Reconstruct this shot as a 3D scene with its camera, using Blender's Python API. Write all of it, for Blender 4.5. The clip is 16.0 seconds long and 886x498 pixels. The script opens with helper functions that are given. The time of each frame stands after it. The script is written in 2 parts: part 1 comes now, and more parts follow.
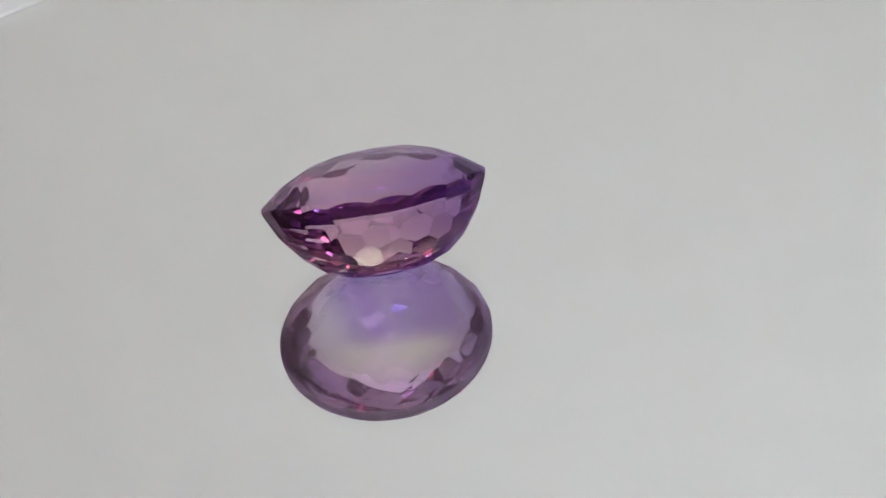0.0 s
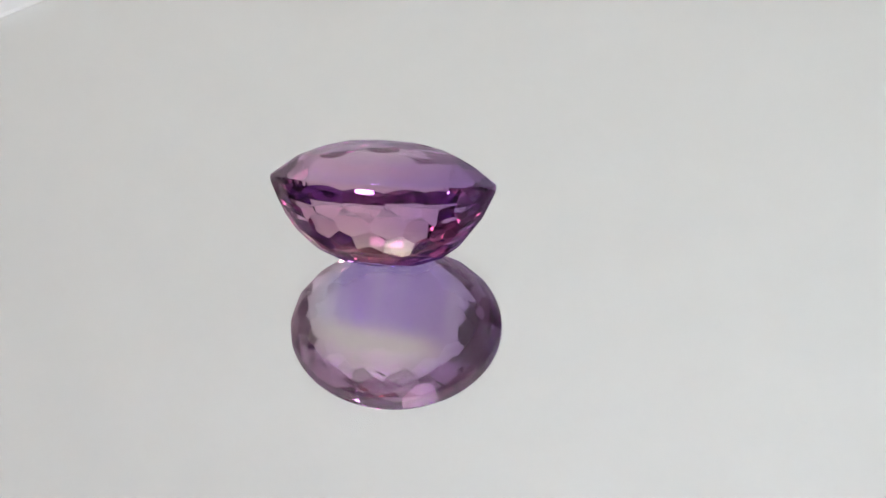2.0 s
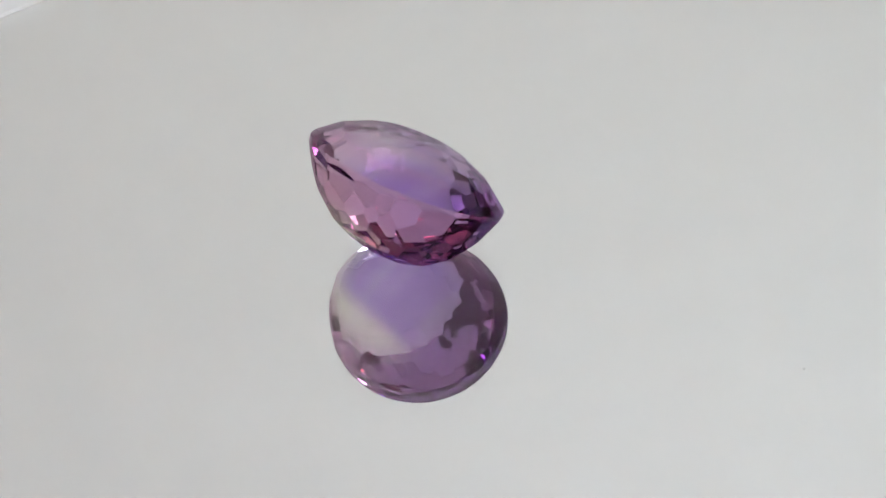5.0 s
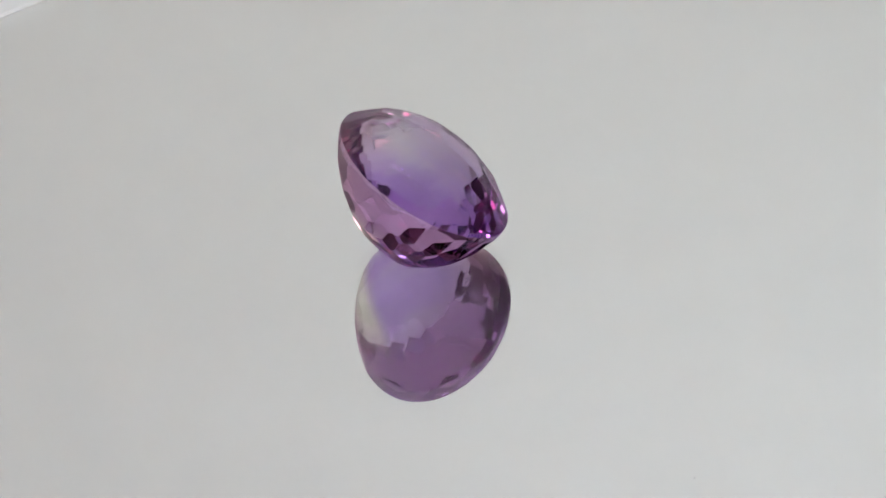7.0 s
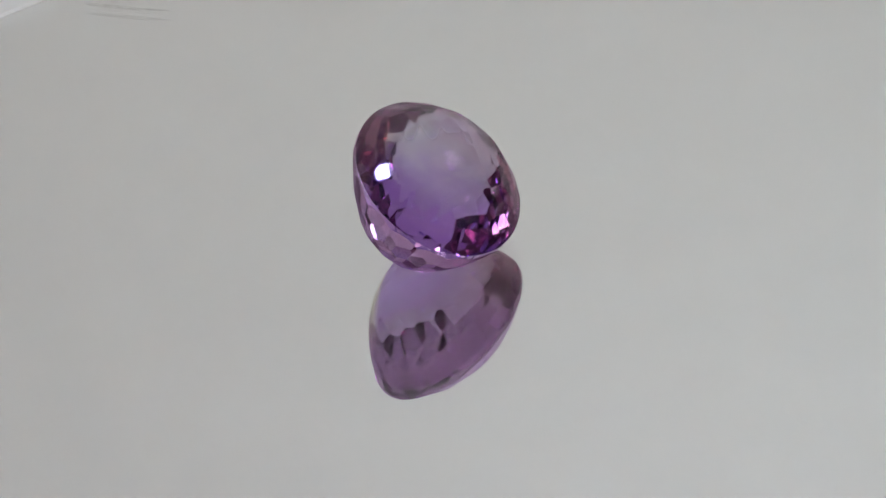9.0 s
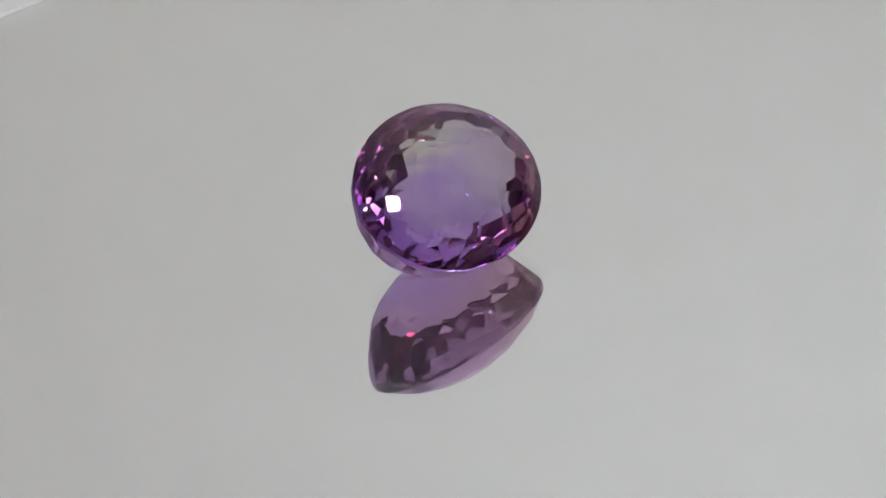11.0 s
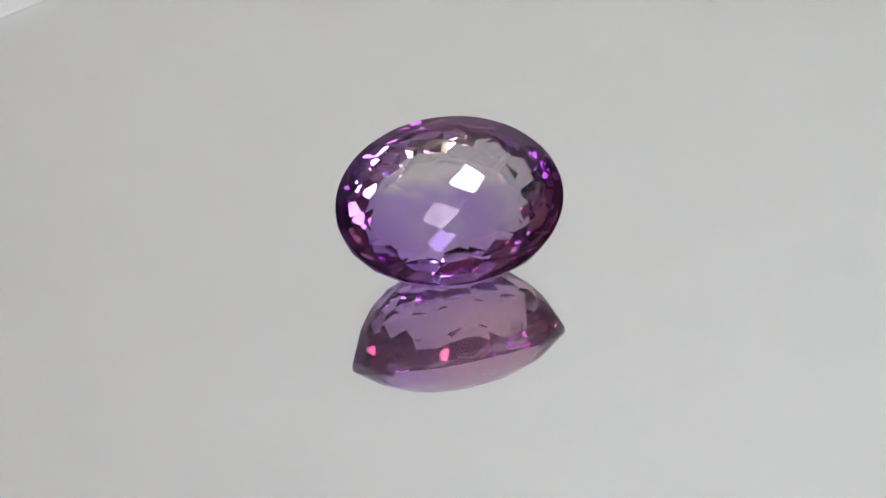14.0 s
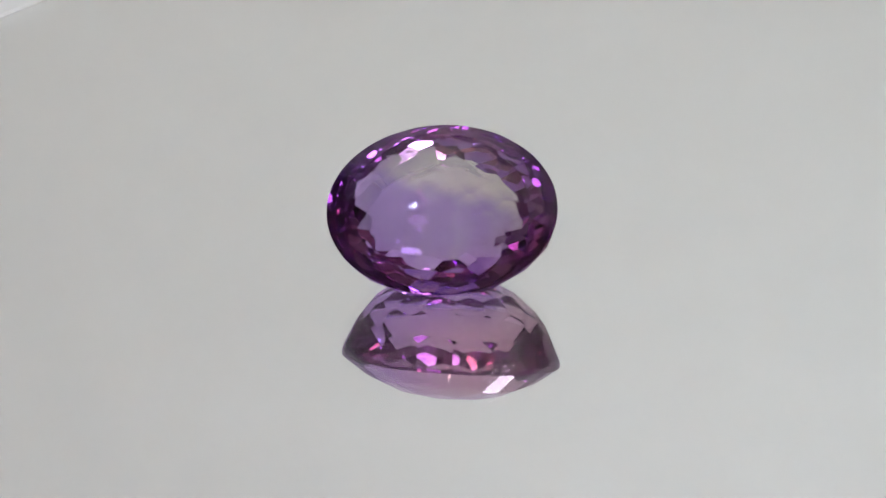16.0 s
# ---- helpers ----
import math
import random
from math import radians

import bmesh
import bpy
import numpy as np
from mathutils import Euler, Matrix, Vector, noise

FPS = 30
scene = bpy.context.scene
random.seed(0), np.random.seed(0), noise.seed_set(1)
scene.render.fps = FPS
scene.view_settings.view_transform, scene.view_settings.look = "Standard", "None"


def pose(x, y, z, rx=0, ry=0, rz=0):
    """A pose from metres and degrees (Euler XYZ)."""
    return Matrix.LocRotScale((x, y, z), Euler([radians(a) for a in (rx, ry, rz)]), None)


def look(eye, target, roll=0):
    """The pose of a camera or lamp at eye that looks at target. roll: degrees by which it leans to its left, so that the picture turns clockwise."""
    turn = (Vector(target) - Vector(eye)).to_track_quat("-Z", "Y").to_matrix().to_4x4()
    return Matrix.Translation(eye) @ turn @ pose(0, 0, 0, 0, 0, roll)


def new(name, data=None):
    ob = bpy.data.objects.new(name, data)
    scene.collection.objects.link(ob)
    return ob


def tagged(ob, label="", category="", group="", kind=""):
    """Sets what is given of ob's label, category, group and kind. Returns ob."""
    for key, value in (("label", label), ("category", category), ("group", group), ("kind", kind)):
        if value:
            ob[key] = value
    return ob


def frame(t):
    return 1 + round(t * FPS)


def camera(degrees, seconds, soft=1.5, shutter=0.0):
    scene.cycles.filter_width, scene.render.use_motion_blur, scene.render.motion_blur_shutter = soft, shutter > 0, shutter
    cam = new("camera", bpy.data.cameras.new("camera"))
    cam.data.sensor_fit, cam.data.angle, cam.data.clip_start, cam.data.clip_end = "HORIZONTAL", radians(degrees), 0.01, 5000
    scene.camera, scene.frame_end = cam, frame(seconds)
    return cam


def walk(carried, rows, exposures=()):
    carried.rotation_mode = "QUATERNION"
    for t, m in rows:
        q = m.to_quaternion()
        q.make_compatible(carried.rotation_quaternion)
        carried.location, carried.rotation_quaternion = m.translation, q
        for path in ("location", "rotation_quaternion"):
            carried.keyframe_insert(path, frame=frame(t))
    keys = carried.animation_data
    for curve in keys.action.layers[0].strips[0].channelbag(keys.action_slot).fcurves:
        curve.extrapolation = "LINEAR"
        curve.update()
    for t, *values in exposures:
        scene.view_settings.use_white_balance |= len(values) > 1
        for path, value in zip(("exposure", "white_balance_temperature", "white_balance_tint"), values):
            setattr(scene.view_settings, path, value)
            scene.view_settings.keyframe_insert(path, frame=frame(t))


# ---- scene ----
cam = camera(28.517, 16.0, soft=1.4)
EYE = (0.0019199, -0.1001212, 0.0742178)
VIEW = look(EYE, (0.0019199, 0.0017735, 0.0), -3.6835)
EXPOSURES = [(0.0, -0.133), (0.5, 0.065), (1.0, 0.000), (1.5, -0.074), (2.0, 0.128), (2.5, 0.128), (3.0, 0.120), (3.5, 0.033), (4.0, 0.033), (6.5, 0.000), (7.0, -0.049), (7.5, -0.083), (8.0, -0.159), (8.5, -0.272), (9.0, -0.343), (11.5, -0.219), (12.0, -0.008), (12.5, 0.081), (13.0, -0.016), (13.5, 0.033), (14.0, -0.083), (14.5, 0.081), (15.0, 0.081), (15.5, -0.016), (16.0, -0.099)]
walk(cam, [(0.0, VIEW), (16.0, VIEW)], exposures=EXPOSURES)

scene.cycles.max_bounces, scene.cycles.transmission_bounces, scene.cycles.glossy_bounces = 32, 24, 24

# ---- world and lights ----
world = bpy.data.worlds.new("room_light")
scene.world = world
world.use_nodes = True
world.node_tree.nodes["Background"].inputs["Color"].default_value = (0.9, 0.95, 1.0, 1)
world.node_tree.nodes["Background"].inputs["Strength"].default_value = 0.0


def area_lamp(name, eye, target, size, power, color, shape="DISK"):
    data = bpy.data.lights.new(name, "AREA")
    data.shape, data.size, data.energy, data.color = shape, size, power, color
    ob = new(name, data)
    ob.matrix_world = look(eye, target)
    return ob


area_lamp("pendant_light", (0.180, -0.055, 0.755), (0.150, 0.02, 0.0), 0.13, 2.46, (0.89, 0.985, 1.035))

SPIN, PHASE = -12.906, 14.904        # degrees a second, degrees at the start


# ---- materials ----
def material(name):
    m = bpy.data.materials.new(name)
    m.use_nodes = True
    nt = m.node_tree
    nt.nodes.clear()
    out = nt.nodes.new("ShaderNodeOutputMaterial")

    def node(kind, **values):
        n = nt.nodes.new(kind)
        for key, value in values.items():
            n.inputs[key.replace("_", " ")].default_value = value
        return n
    return m, nt, out, node


def paint(name, color, rough=0.6, scale=30.0, vary=0.06, bump=0.05, metallic=0.0):
    """A plain coat with grain and soft stains at two scales."""
    m, nt, out, node = material(name)
    b = node("ShaderNodeBsdfPrincipled", Roughness=rough, Metallic=metallic)
    coord = node("ShaderNodeTexCoord")
    big = node("ShaderNodeTexNoise", Scale=scale * 0.1, Detail=3.0)
    fine = node("ShaderNodeTexNoise", Scale=scale * 4, Detail=4.0)
    add = node("ShaderNodeMath")
    add.operation = "ADD"
    ramp = node("ShaderNodeMapRange", From_Min=0.6, From_Max=1.4, To_Min=1 - vary, To_Max=1 + vary)
    mul = nt.nodes.new("ShaderNodeVectorMath")
    mul.operation = "SCALE"
    mul.inputs[0].default_value = color
    bm_ = node("ShaderNodeBump", Strength=bump, Distance=0.001)
    for a, b2 in ((coord.outputs["Object"], big.inputs["Vector"]), (coord.outputs["Object"], fine.inputs["Vector"]), (big.outputs["Fac"], add.inputs[0]),
                  (fine.outputs["Fac"], add.inputs[1]), (add.outputs[0], ramp.inputs["Value"]), (ramp.outputs[0], mul.inputs["Scale"]),
                  (mul.outputs[0], b.inputs["Base Color"]), (fine.outputs["Fac"], bm_.inputs["Height"]), (bm_.outputs[0], b.inputs["Normal"]), (b.outputs[0], out.inputs[0])):
        nt.links.new(a, b2)
    return m


def gem_glass(name, violet, outer, deep_end, pale, grey, depth):
    """Quartz tinted by growth zones: a violet patch, a pale band beyond a straight growth line, a grey end and the outer rows,
    which deepen toward the other end.
    Light takes the tint once at each entry and exit; a reflection inside takes it for a whole chord, to the power depth."""
    m, nt, out, node = material(name)

    def math_node(operation, *values):
        n = node("ShaderNodeMath")
        n.operation = operation
        for k, v in enumerate(values):
            if isinstance(v, float):
                n.inputs[k].default_value = v
            else:
                nt.links.new(v, n.inputs[k])
        return n.outputs[0]

    def ramp(value, low, high):
        n = node("ShaderNodeMapRange", From_Min=low, From_Max=high)
        n.interpolation_type = "SMOOTHSTEP"
        nt.links.new(value, n.inputs["Value"])
        return n.outputs[0]

    def blend(factor, a, b):
        n = nt.nodes.new("ShaderNodeMix")
        n.data_type = "RGBA"
        nt.links.new(factor, n.inputs[0])
        for k, v in ((6, a), (7, b)):
            if isinstance(v, tuple):
                n.inputs[k].default_value = (*v, 1)
            else:
                nt.links.new(v, n.inputs[k])
        return n.outputs[2]

    coord = node("ShaderNodeTexCoord")
    split = node("ShaderNodeSeparateXYZ")
    nt.links.new(coord.outputs["Object"], split.inputs[0])
    cloud = node("ShaderNodeTexNoise", Scale=420.0, Detail=2.0)
    nt.links.new(coord.outputs["Object"], cloud.inputs["Vector"])
    x = math_node("MULTIPLY_ADD", cloud.outputs["Fac"], 0.0006, split.outputs["X"])
    y = math_node("MULTIPLY_ADD", cloud.outputs["Fac"], 0.0004, split.outputs["Y"])
    # thin growth layers across the length, two of them clear
    stripe = node("ShaderNodeTexNoise", Scale=260.0, Detail=1.0)
    stretch = node("ShaderNodeMapping")
    stretch.inputs["Scale"].default_value = (4.0, 0.3, 0.3)
    nt.links.new(coord.outputs["Object"], stretch.inputs["Vector"])
    nt.links.new(stretch.outputs[0], stripe.inputs["Vector"])
    layers = math_node("MULTIPLY", ramp(stripe.outputs["Fac"], 0.45, 0.75), 0.32)
    across = ramp(math_node("MULTIPLY_ADD", split.outputs["X"], 0.12, y), -0.0028, -0.0014)
    along = ramp(x, -0.0050, -0.0020)
    middle = blend(along, grey, blend(layers, violet, grey))
    middle = blend(across, pale, middle)
    squash = node("ShaderNodeMapping")
    squash.inputs["Scale"].default_value = (125.0, 155.0, 0.0)
    nt.links.new(coord.outputs["Object"], squash.inputs["Vector"])
    radius = nt.nodes.new("ShaderNodeVectorMath")
    radius.operation = "LENGTH"
    nt.links.new(squash.outputs[0], radius.inputs[0])
    rim = ramp(radius.outputs["Value"], 0.52, 0.86)
    tint = blend(rim, middle, blend(ramp(x, -0.0015, 0.0065), outer, deep_end))
    bend = node("ShaderNodeBsdfRefraction", Roughness=0.0, IOR=1.55)
    shine = node("ShaderNodeBsdfGlossy", Roughness=0.0)
    deep = node("ShaderNodeGamma", Gamma=depth)
    fresnel = node("ShaderNodeFresnel", IOR=1.55)
    mix = node("ShaderNodeMixShader")
    for p, q in ((tint, bend.inputs["Color"]), (tint, deep.inputs["Color"]), (deep.outputs[0], shine.inputs["Color"]), (fresnel.outputs[0], mix.inputs[0]),
                 (bend.outputs[0], mix.inputs[1]), (shine.outputs[0], mix.inputs[2]), (mix.outputs[0], out.inputs[0])):
        nt.links.new(p, q)
    return m


def clear_glass(name):
    m, nt, out, node = material(name)
    glass = node("ShaderNodeBsdfGlass", Roughness=0.0, IOR=1.52, Color=(0.985, 0.992, 0.99, 1))
    nt.links.new(glass.outputs[0], out.inputs[0])
    return m


def silver(name):
    m, nt, out, node = material(name)
    b = node("ShaderNodeBsdfPrincipled", Base_Color=(0.93, 0.93, 0.925, 1), Metallic=1.0, Roughness=0.0)
    # a small even diffuse share dulls the silver and greys what it mirrors
    haze = node("ShaderNodeBsdfDiffuse", Color=(0.80, 0.79, 0.79, 1))
    mix = node("ShaderNodeMixShader", Fac=0.07)
    nt.links.new(b.outputs[0], mix.inputs[1])
    nt.links.new(haze.outputs[0], mix.inputs[2])
    nt.links.new(mix.outputs[0], out.inputs[0])
    return m


def film(name, color, cover):
    """A thin see-through film with uneven cover."""
    m, nt, out, node = material(name)
    coord = node("ShaderNodeTexCoord")
    noise_ = node("ShaderNodeTexNoise", Scale=1500.0, Detail=3.0)
    ramp = node("ShaderNodeMapRange", From_Min=0.3, From_Max=0.7, To_Min=0.0, To_Max=cover)
    clear, coat = node("ShaderNodeBsdfTransparent"), node("ShaderNodeBsdfDiffuse", Color=(*color, 1))
    mix = node("ShaderNodeMixShader")
    for a, b in ((coord.outputs["Object"], noise_.inputs["Vector"]), (noise_.outputs["Fac"], ramp.inputs["Value"]), (ramp.outputs[0], mix.inputs[0]),
                 (clear.outputs[0], mix.inputs[1]), (coat.outputs[0], mix.inputs[2]), (mix.outputs[0], out.inputs[0])):
        nt.links.new(a, b)
    return m


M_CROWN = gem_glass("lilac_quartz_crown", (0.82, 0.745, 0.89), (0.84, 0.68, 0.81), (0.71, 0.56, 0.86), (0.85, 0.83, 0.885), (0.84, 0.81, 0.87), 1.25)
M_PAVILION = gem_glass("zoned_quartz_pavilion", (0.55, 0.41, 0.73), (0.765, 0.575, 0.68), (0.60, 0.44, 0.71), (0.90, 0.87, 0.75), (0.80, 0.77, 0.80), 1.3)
M_PLATE = clear_glass("mirror_plate_glass")
M_SILVER = silver("mirror_silver")
M_WHITE = paint("white_plastic", (0.82, 0.82, 0.80), 0.35)
M_RIM = paint("pale_grey_plastic", (0.62, 0.62, 0.61), 0.45)
M_PAPER = paint("white_paper", (0.788, 0.806, 0.784), 0.8, 8.0, 0.03)
M_TABLE = paint("pale_laminate", (0.55, 0.54, 0.52), 0.4, 12.0)
M_WALL = paint("grey_wall_paint", (0.55, 0.545, 0.54), 0.9, 6.0)
# paler than the other unseen walls, to send more light into the stone
M_BOUNCE_WALL = paint("bounce_wall_paint", (0.74, 0.72, 0.71), 0.9, 6.0)
M_DARK = paint("dark_floor", (0.10, 0.095, 0.09), 0.7, 6.0)
M_SHADE = paint("grey_lamp_metal", (0.35, 0.35, 0.36), 0.35, 40.0, 0.05, 0.05, 0.8)


def glow(name, color, strength):
    m, nt, out, node = material(name)
    e = node("ShaderNodeEmission", Color=(*color, 1), Strength=strength)
    nt.links.new(e.outputs[0], out.inputs[0])
    return m


M_FILL = glow("fill_lamp_glow", (1.0, 0.94, 0.90), 9.0)
M_PANEL = glow("panel_glow", (0.95, 0.985, 1.03), 0.55)
# reddish, so that the added globes give the rim pink fire
M_GLOBE = glow("warm_globe_glow", (1.0, 0.55, 0.42), 9.0)
# warm and cool diode tints stand in for the stone's dispersion
M_LED = glow("led_glow", (1.0, 0.82, 0.70), 135.0)
M_LED_COOL = glow("cool_led_glow", (0.55, 0.66, 1.0), 150.0)
M_SMEAR = film("grey_smear", (0.30, 0.30, 0.29), 0.125)
M_DUST = paint("grey_dust", (0.28, 0.275, 0.27), 0.9, 3000.0, 0.2)


# ---- building helpers ----
def part(name, bm, mat, parent, label=""):
    mesh = bpy.data.meshes.new(name)
    bm.to_mesh(mesh)
    bm.free()
    mesh.materials.append(mat)
    ob = new(name, mesh)
    ob.parent = parent
    return tagged(ob, label)


def lathe(profile, steps=96):
    """A solid turned about z from (radius, height) pairs; the first and last lie on the axis."""
    bm = bmesh.new()
    rings = []
    for r, z in profile:
        if r < 1e-7:
            rings.append([bm.verts.new((0, 0, z))])
        else:
            rings.append([bm.verts.new((r * math.cos(math.tau * k / steps), r * math.sin(math.tau * k / steps), z)) for k in range(steps)])
    for a, b in zip(rings, rings[1:]):
        for k in range(steps):
            q = [a[k % len(a)], a[(k + 1) % len(a)], b[(k + 1) % len(b)], b[k % len(b)]]
            q = list(dict.fromkeys(q))
            if len(q) > 2:
                bm.faces.new(q)
    bmesh.ops.recalc_face_normals(bm, faces=bm.faces)
    return bm


def box(x0, y0, z0, x1, y1, z1, bevel=0.0):
    bm = bmesh.new()
    bmesh.ops.create_cube(bm, size=1, matrix=Matrix.LocRotScale(((x0 + x1) / 2, (y0 + y1) / 2, (z0 + z1) / 2), None, (x1 - x0, y1 - y0, z1 - z0)))
    if bevel:
        bmesh.ops.bevel(bm, geom=bm.edges[:], offset=bevel, segments=3, affect="EDGES")
    return bm


# ---- the room, plain and dim ----
def structure(name, bm, mat, label, category):
    ob = part(name, bm, mat, None)
    return tagged(ob, label, category, "", "structure")


TABLE_Z = -0.0240
structure("floor", box(-1.6, -1.6, -0.80, 1.6, 1.6, -0.75), M_DARK, "dark plain floor of a dim room", "floor")
structure("ceiling", box(-1.6, -1.6, 1.70, 1.6, 1.6, 1.75), M_WALL, "plain grey ceiling of a dim room", "ceiling")
structure("wall_north", box(-1.6, 1.55, -0.75, 1.6, 1.6, 1.70), M_WALL, "plain grey painted wall", "wall")
structure("wall_south", box(-1.6, -1.6, -0.75, 1.6, -1.55, 1.70), M_BOUNCE_WALL, "unseen off-white wall, paler to throw light at the gem", "wall")
structure("wall_east", box(1.55, -1.55, -0.75, 1.6, 1.55, 1.70), M_WALL, "plain grey painted wall", "wall")
structure("wall_west", box(-1.6, -1.55, -0.75, -1.55, 1.55, 1.70), M_WALL, "plain grey painted wall", "wall")


def table():
    ob = tagged(new("table"), "pale laminate table under the turntable", "table")
    part("tabletop", box(-0.7, -0.45, TABLE_Z - 0.03, 0.7, 0.75, TABLE_Z, 0.003), M_TABLE, ob)
    for x in (-0.65, 0.65):
        for y in (-0.40, 0.70):
            part("leg", box(x - 0.02, y - 0.02, -0.75, x + 0.02, y + 0.02, TABLE_Z - 0.03, 0.002), M_SHADE, ob)
    return ob


def backdrop():
    """A sheet of white paper that lies on the table and sweeps up behind the turntable to the box top."""
    bend = [math.pi / 2 * k / 12 for k in range(13)]
    front = [(0.16, 0.0023)] + [(0.36 + 0.14 * math.sin(a), 0.1423 - 0.14 * math.cos(a)) for a in bend] + [(0.50, 0.60), (0.50, 1.0)]
    back = [(0.5008, 1.0), (0.5008, 0.60)] + [(0.36 + 0.1408 * math.sin(a), 0.1423 - 0.1408 * math.cos(a)) for a in reversed(bend)] + [(0.16, 0.0015)]
    bm = bmesh.new()
    outline = front + back
    ends = [[bm.verts.new((x, y, TABLE_Z + z)) for y, z in outline] for x in (-0.455, 0.455)]
    n = len(outline)
    for k in range(n):
        bm.faces.new((ends[0][k], ends[0][(k + 1) % n], ends[1][(k + 1) % n], ends[1][k]))
    for end in ends:
        bm.faces.new(end)
    bmesh.ops.recalc_face_normals(bm, faces=bm.faces)
    ob = part("backdrop", bm, M_PAPER, None)
    return tagged(ob, "white paper sweep standing behind the turntable", "backdrop", "", "structure")


def light_box():
    """The white sides and top of an unseen light box on four posts, open below and toward the camera; one side is
    shorter, to shape the light.
    """
    ob = tagged(new("photo_box"), "unseen white light box on posts with an open front", "light box")
    ob.location = (0, 0, TABLE_Z)
    for x in (-0.4615, 0.4615):
        # raised to leave the stone dark surroundings; left one cut back to dim that side
        part("side_panel", box(x - 0.0015, 0.14 if x < 0 else -0.10, 0.19, x + 0.0015, 0.495, 1.0, 0.001), M_PAPER, ob)
        for y in (-0.29, 0.515):
            part("post", box(x - 0.006, y - 0.006, 0.0, x + 0.006, y + 0.006, 1.0005, 0.001), M_SHADE, ob)
    # glows by itself, to lighten the facets that look up
    part("top_panel", box(-0.47, -0.30, 1.0005, 0.47, 0.525, 1.004, 0.001), M_PANEL, ob, "evenly glowing white top panel")
    return ob


def fill_lamp():
    """A flat square lamp under the ceiling of the room; unseen, added to brighten the south wall and the stone's rim.
    """
    ob = tagged(new("fill_lamp"), "unseen square fill lamp added on the ceiling", "ceiling lamp")
    ob.location = (0.15, -0.95, 1.70)
    for x0, y0, x1, y1 in ((-0.27, -0.27, 0.27, -0.25), (-0.27, 0.25, 0.27, 0.27), (-0.27, -0.25, -0.25, 0.25), (0.25, -0.25, 0.27, 0.25)):
        part("frame_bar", box(x0, y0, -0.035, x1, y1, -0.0005, 0.002), M_WHITE, ob)
    part("diffuser", box(-0.249, -0.249, -0.03, 0.249, 0.249, -0.02, 0.001), M_FILL, ob, "evenly glowing white diffuser")
    return ob


def pendant():
    ob = tagged(new("box_lamp"), "round white lamp hanging from the box top", "lamp")
    ob.location = (0.180, -0.055, 0.235)
    bm = lathe([(0.0, 0.575), (0.022, 0.575), (0.057, 0.557), (0.075, 0.532), (0.075, 0.519), (0.072, 0.519), (0.072, 0.528), (0.0, 0.528)])
    part("shade", bm, M_WHITE, ob)
    part("stem", lathe([(0.0, 0.573), (0.006, 0.573), (0.006, 0.7415), (0.0, 0.7415)], 16), M_WHITE, ob)
    return ob


def glint_strip(m, mat, label):
    """A narrow strip with a row of small square diodes, along its own x; the diodes face -z. Unseen, added to make the
    stone sparkle.
    """
    ob = tagged(new("glint_strip"), label, "led strip", "strips in the box")
    part("strip", box(-0.40, -0.007, 0.0, 0.40, 0.007, 0.002, 0.0005), M_WHITE, ob)
    first = None
    for k in range(10):
        if first is None:
            first = part("diode", box(-0.005, -0.005, -0.0022, 0.005, 0.005, -0.0002, 0.0006), mat, ob, "small glowing diode")
            d = first
        else:
            d = new("diode", first.data)
            d.parent = ob
        d.location = (-0.36 + 0.08 * k, 0, 0)
    ob.matrix_world = m
    return ob


def glint_globe(x, z):
    """A warm globe on a short arm from the wall behind the camera; unseen, added for glints in the stone's rim."""
    ob = tagged(new("glint_globe"), "unseen warm globe added behind the camera for pink glints", "wall lamp", "lamps on the wall")
    ob.location = (x, -1.55, z)
    bm = bmesh.new()
    bmesh.ops.create_uvsphere(bm, u_segments=24, v_segments=16, radius=0.05, matrix=Matrix.Translation((0, 0.11, 0)))
    part("globe", bm, M_GLOBE, ob, "warm glowing glass globe")
    for name, r, y0, y1 in (("wall_plate", 0.045, 0.0005, 0.012), ("arm", 0.012, 0.0122, 0.0595)):
        bm = lathe([(0.0, y0), (r, y0), (r, y1), (0.0, y1)], 24)
        bmesh.ops.transform(bm, matrix=Matrix.Rotation(radians(-90), 4, "X"), verts=bm.verts)
        part(name, bm, M_SHADE, ob)
    return ob


table()
for sy, sm, sl in ((-0.285, M_LED, "unseen strip of warm diodes added in the box for gem sparkle"), (-0.19, M_LED_COOL, "unseen strip of cool diodes added in the box for gem sparkle"),
                   (0.12, M_LED, "unseen strip of warm diodes added in the box for gem sparkle"), (0.32, M_LED_COOL, "unseen strip of cool diodes added in the box for gem sparkle")):
    glint_strip(pose(0, sy, TABLE_Z + 0.998), sm, sl)
for lx, lz in ((-1.15, 0.45), (-0.85, 0.95), (-0.62, 0.05), (-0.45, 0.42), (-0.12, 0.85), (0.30, 0.40), (0.62, 0.02), (0.80, 1.05), (1.15, 0.40)):
    glint_globe(lx, lz)
backdrop()
light_box()
fill_lamp()
pendant()


# ---- the turntable with its mirror ----
PLATE = 0.00098


def turntable():
    ob = tagged(new("turntable"), "round pale grey plastic turntable on the table", "turntable")
    ob.location = (0, 0, 0)
    z = -PLATE - 0.0002
    part("platter", lathe([(0.0, z), (0.0571, z), (0.0571, -0.0008), (0.0574, -0.0006), (0.0625, -0.0006), (0.0635, z - 0.001), (0.0635, z - 0.006), (0.0625, z - 0.007), (0.0, z - 0.007)], 160), M_RIM, ob)
    part("base", lathe([(0.0, z - 0.0072), (0.052, z - 0.0072), (0.054, z - 0.009), (0.056, TABLE_Z + 0.001), (0.055, TABLE_Z), (0.0, TABLE_Z)], 128), M_RIM, ob)
    return ob


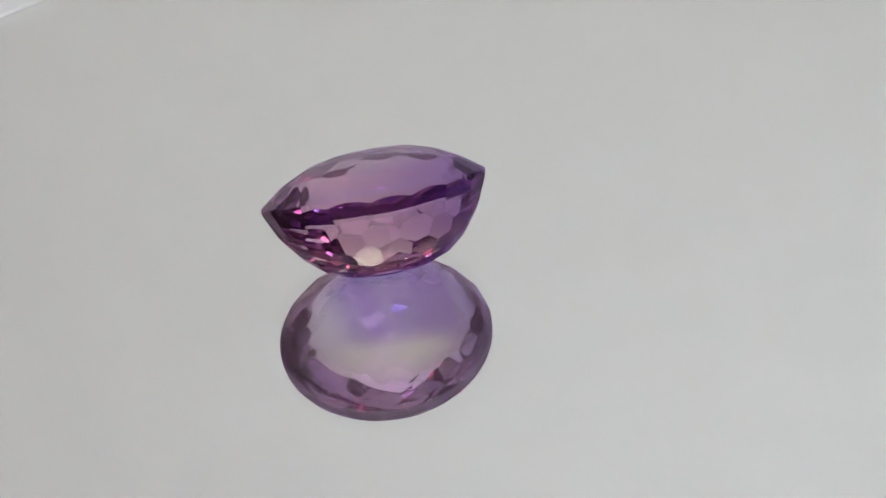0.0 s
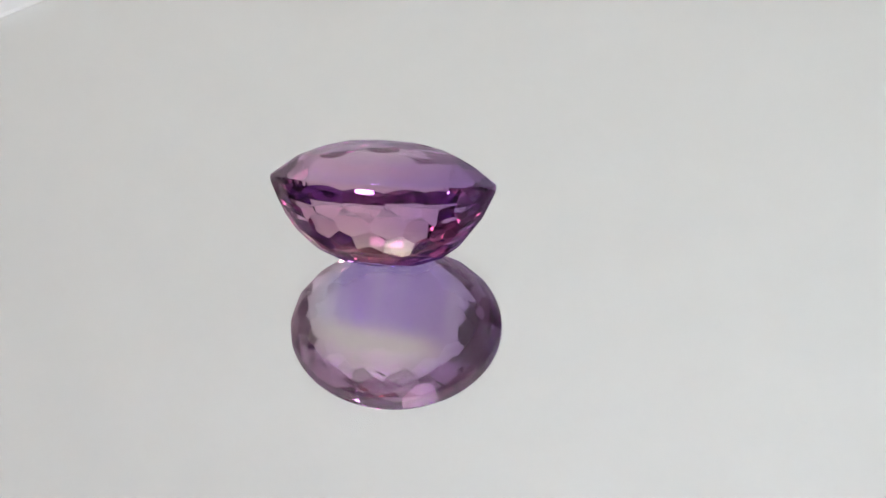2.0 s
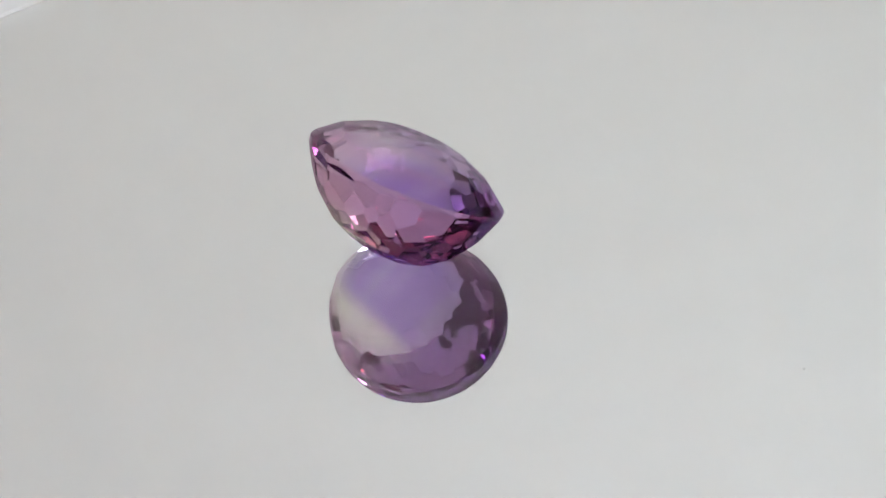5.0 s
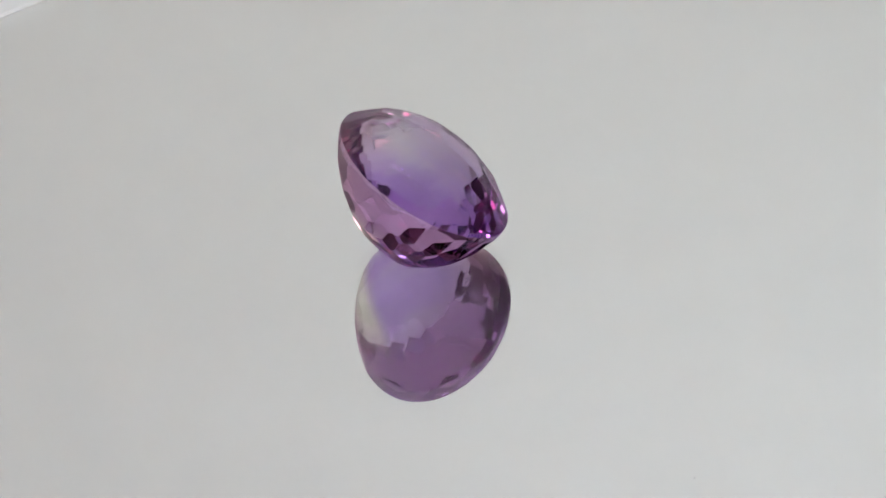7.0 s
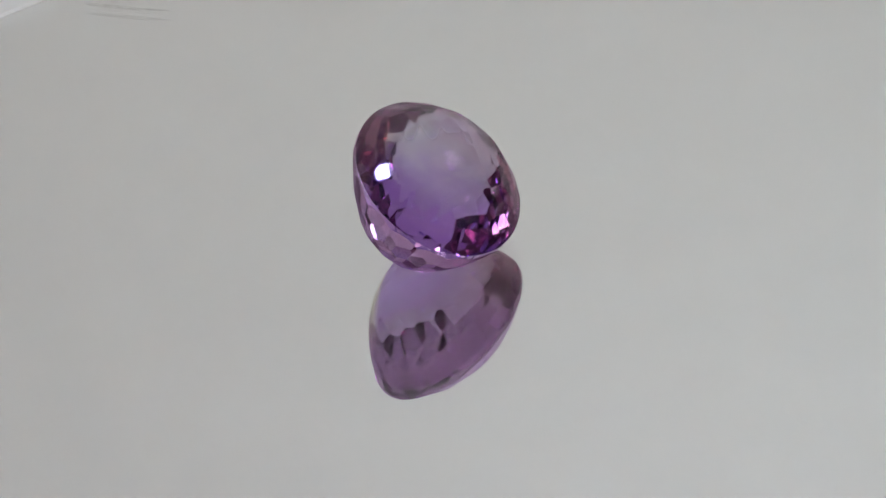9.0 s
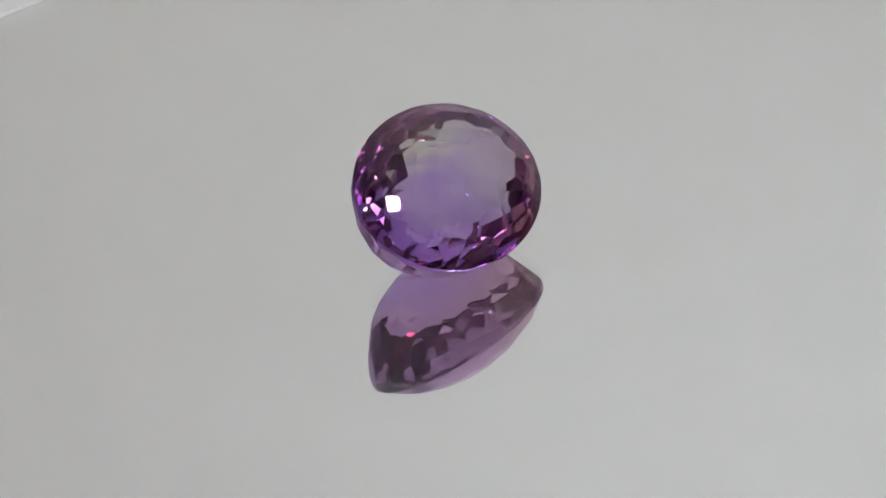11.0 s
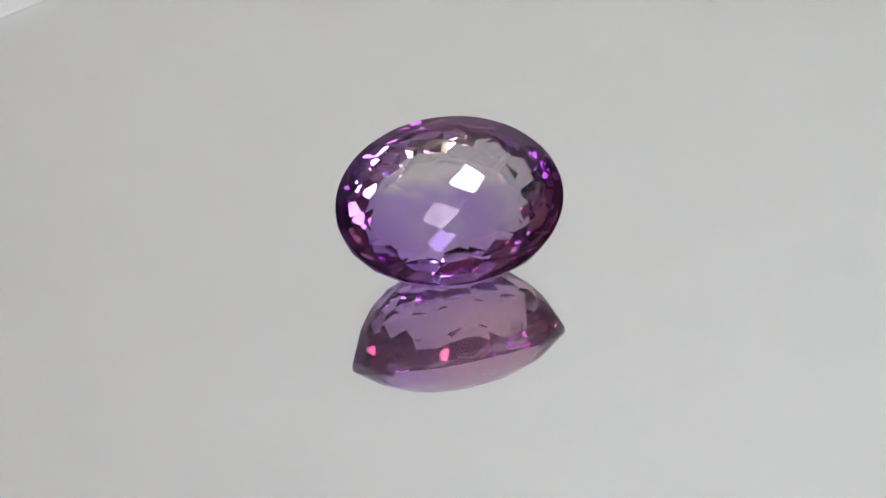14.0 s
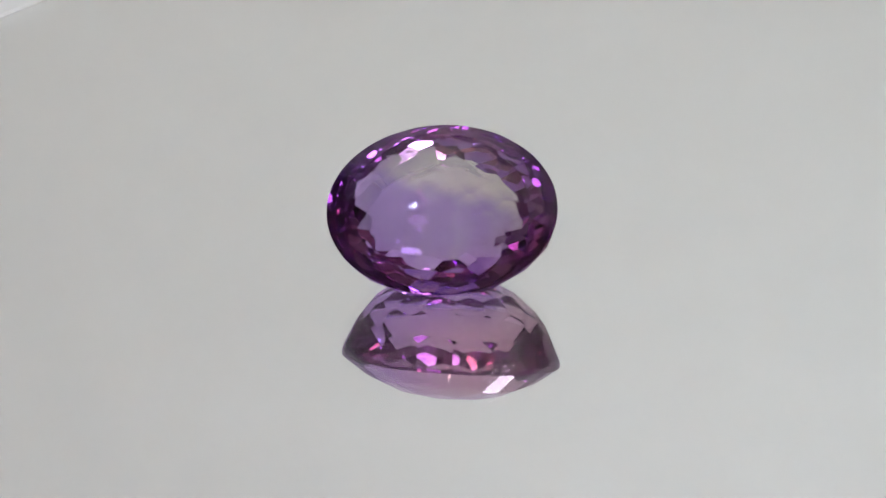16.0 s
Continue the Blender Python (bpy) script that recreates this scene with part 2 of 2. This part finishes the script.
def mirror():
    ob = tagged(new("mirror"), "round clear glass mirror lying on the turntable", "mirror")
    r = 0.0569
    part("glass_plate", lathe([(0.0, 0.0), (r - 0.0016, 0.0), (r - 0.0012, -0.0001), (r, -PLATE)], 192), M_PLATE, ob, "clear polished glass plate")
    part("silver_backing", lathe([(0.0, -PLATE), (r, -PLATE), (r, -PLATE - 0.00018), (0.0, -PLATE - 0.00018)], 192), M_SILVER, ob, "bright silver backing")
    return ob


turntable_ob = turntable()
mirror_ob = mirror()


# ---- the gemstone ----
def cut_gem(hc, qc, hp, qp, girdle, inset_c, inset_p, fuller, uneven):
    """The cut stone on a unit circle, heights in millimetres: planes tangent to the two domes, cut from a block."""
    planes = []
    rng = random.Random(5)
    def dome(x, y, h, q, sign, inset):
        r = math.hypot(x, y)
        if sign < 0 and r > 1e-6:
            q += fuller * (x / r) ** 2 + uneven * x / r
        b = 0.8 if sign < 0 else 1.0
        z = h * (1 - r ** q) ** b
        s = h * b * q * r ** (q - 1) * (1 - r ** q) ** (b - 1)
        n = Vector((s * x / r, s * y / r, 1)) if r > 1e-6 else Vector((0, 0, 1))
        tilt = 0.055 if sign < 0 else 0.045 if r > 0.85 else 0.035 if r > 0.48 else 0.0
        n += Vector((rng.uniform(-tilt, tilt), rng.uniform(-tilt, tilt), 0)) * n.length
        n.normalize()
        co = Vector((x, y, z + girdle)) - n * inset
        planes.append((Vector((co.x, co.y, sign * co.z)), Vector((n.x, n.y, sign * n.z))))
    step = 0.335
    for i in range(-4, 5):
        for j in range(-4, 5):
            for o in (0, 0.5):
                x, y = (i + o) * step + 0.035, (j + o) * step + 0.175
                if math.hypot(x, y) < 0.74:
                    dome(x, y, hc, qc, 1, inset_c)
    for k in range(30):
        a = math.tau * (k + 0.5) / 30
        dome(0.9 * math.cos(a), 0.9 * math.sin(a), hc, qc, 1, inset_c * 0.6)
    for r, n, o in ((0.0, 1, 0), (0.24, 9, 0.5), (0.46, 18, 0), (0.66, 18, 0.5), (0.83, 18, 0), (0.95, 18, 0.5)):
        for k in range(n):
            a = math.tau * (k + o) / n
            dome(r * math.cos(a), r * math.sin(a), hp, qp, -1, inset_p)
    for k in range(72):
        a = math.tau * k / 72
        planes.append((Vector((math.cos(a), math.sin(a), 0)), Vector((math.cos(a), math.sin(a), 0))))
    bm = bmesh.new()
    bmesh.ops.create_cube(bm, size=20)
    for co, no in planes:
        cut = bmesh.ops.bisect_plane(bm, geom=bm.verts[:] + bm.edges[:] + bm.faces[:], dist=1e-5, plane_co=co, plane_no=no, clear_outer=True)
        edges = [e for e in cut["geom_cut"] if isinstance(e, bmesh.types.BMEdge) and e.is_boundary]
        if len(edges) > 2:
            bmesh.ops.edgeloop_fill(bm, edges=edges)
    bmesh.ops.recalc_face_normals(bm, faces=bm.faces)
    return bm


def gemstone():
    ob = tagged(new("gemstone"), "oval faceted amethyst, purple with a pale zone, leaning on the mirror", "gemstone")
    whole = cut_gem(2.7042, 2.5821, 5.6335, 2.25, 0.26, 0.03, 0.03, 0.62, 0.2)
    for v in whole.verts:
        v.co = Vector((v.co.x * 8.0, v.co.y * 6.4134, v.co.z)) * 0.001
    bmesh.ops.bevel(whole, geom=whole.edges[:], offset=0.00003, segments=1, affect="EDGES", clamp_overlap=True)
    bmesh.ops.recalc_face_normals(whole, faces=whole.faces)
    whole.normal_update()
    for name, test, mat, label in (("crown", lambda n: n.z > 0.03, M_CROWN, "low domed crown with diamond-shaped facets"),
                                   ("girdle", lambda n: abs(n.z) <= 0.03, M_CROWN, "thin girdle round the widest edge"),
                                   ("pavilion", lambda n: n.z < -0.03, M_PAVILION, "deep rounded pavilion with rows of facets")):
        bm = whole.copy()
        bm.normal_update()
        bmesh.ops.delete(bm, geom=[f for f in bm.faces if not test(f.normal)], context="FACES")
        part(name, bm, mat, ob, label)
    whole.free()
    return ob


gem = gemstone()
GEM_TILT = Matrix.Rotation(radians(88.292), 4, "Z") @ Matrix.Rotation(radians(30.531), 4, "Y") @ Matrix.Rotation(radians(-88.292), 4, "Z")
GEM_POSE = Matrix.Translation((-0.0023253, 0.0014923, 0.0060326)) @ GEM_TILT


# ---- dust on the mirror ----
def dust(name, label, x, y, length, width, turn, seed, mat=M_DUST):
    """A flattened uneven grain or fibre at its place on the mirror; it turns with it about the axis."""
    rnd = random.Random(seed)
    bm = bmesh.new()
    bmesh.ops.create_icosphere(bm, subdivisions=2, radius=0.5)
    for v in bm.verts:
        k = 1 + rnd.uniform(-0.25, 0.25)
        bend = 0.12 * math.sin(v.co.x * 5 + seed)
        v.co = Vector((v.co.x * length * k, (v.co.y * k) * width + bend * width, (v.co.z + 0.5) * min(width, length) * 0.3))
    bmesh.ops.transform(bm, matrix=Matrix.Translation((x, y, 0)) @ Matrix.Rotation(radians(turn), 4, "Z"), verts=bm.verts)
    low = min(v.co.z for v in bm.verts)
    for v in bm.verts:
        v.co.z -= low - 0.00001
    ob = part(name, bm, mat, None)
    return tagged(ob, label, "dust", "dust on the mirror")


DUST = [
    dust("dust_speck", "tiny grey dust speck on the mirror", 0.02335, 0.01638, 0.00014, 0.00011, 20, 1),
    dust("dust_speck", "tiny grey dust speck on the mirror", 0.00957, -0.01653, 0.00013, 0.00012, 60, 2),
    dust("dust_speck", "tiny grey dust speck on the mirror", -0.00347, 0.00721, 0.00013, 0.00010, 10, 3),
    dust("smear", "faint long grey smear on the mirror", -0.02645, -0.04155, 0.0082, 0.0006, 99, 4, M_SMEAR),
]


# ---- what turns ----
def turned(t):
    return Matrix.Rotation(radians(SPIN * t), 4, "Z")


def motions():
    times = [float(t) for t in range(17)]
    walk(mirror_ob, [(t, turned(t)) for t in times])
    walk(turntable_ob, [(t, turned(t)) for t in times])
    walk(gem, [(t, turned(t) @ Matrix.Rotation(radians(PHASE), 4, "Z") @ GEM_POSE) for t in times])
    for d in DUST:
        walk(d, [(t, turned(t)) for t in times])


motions()
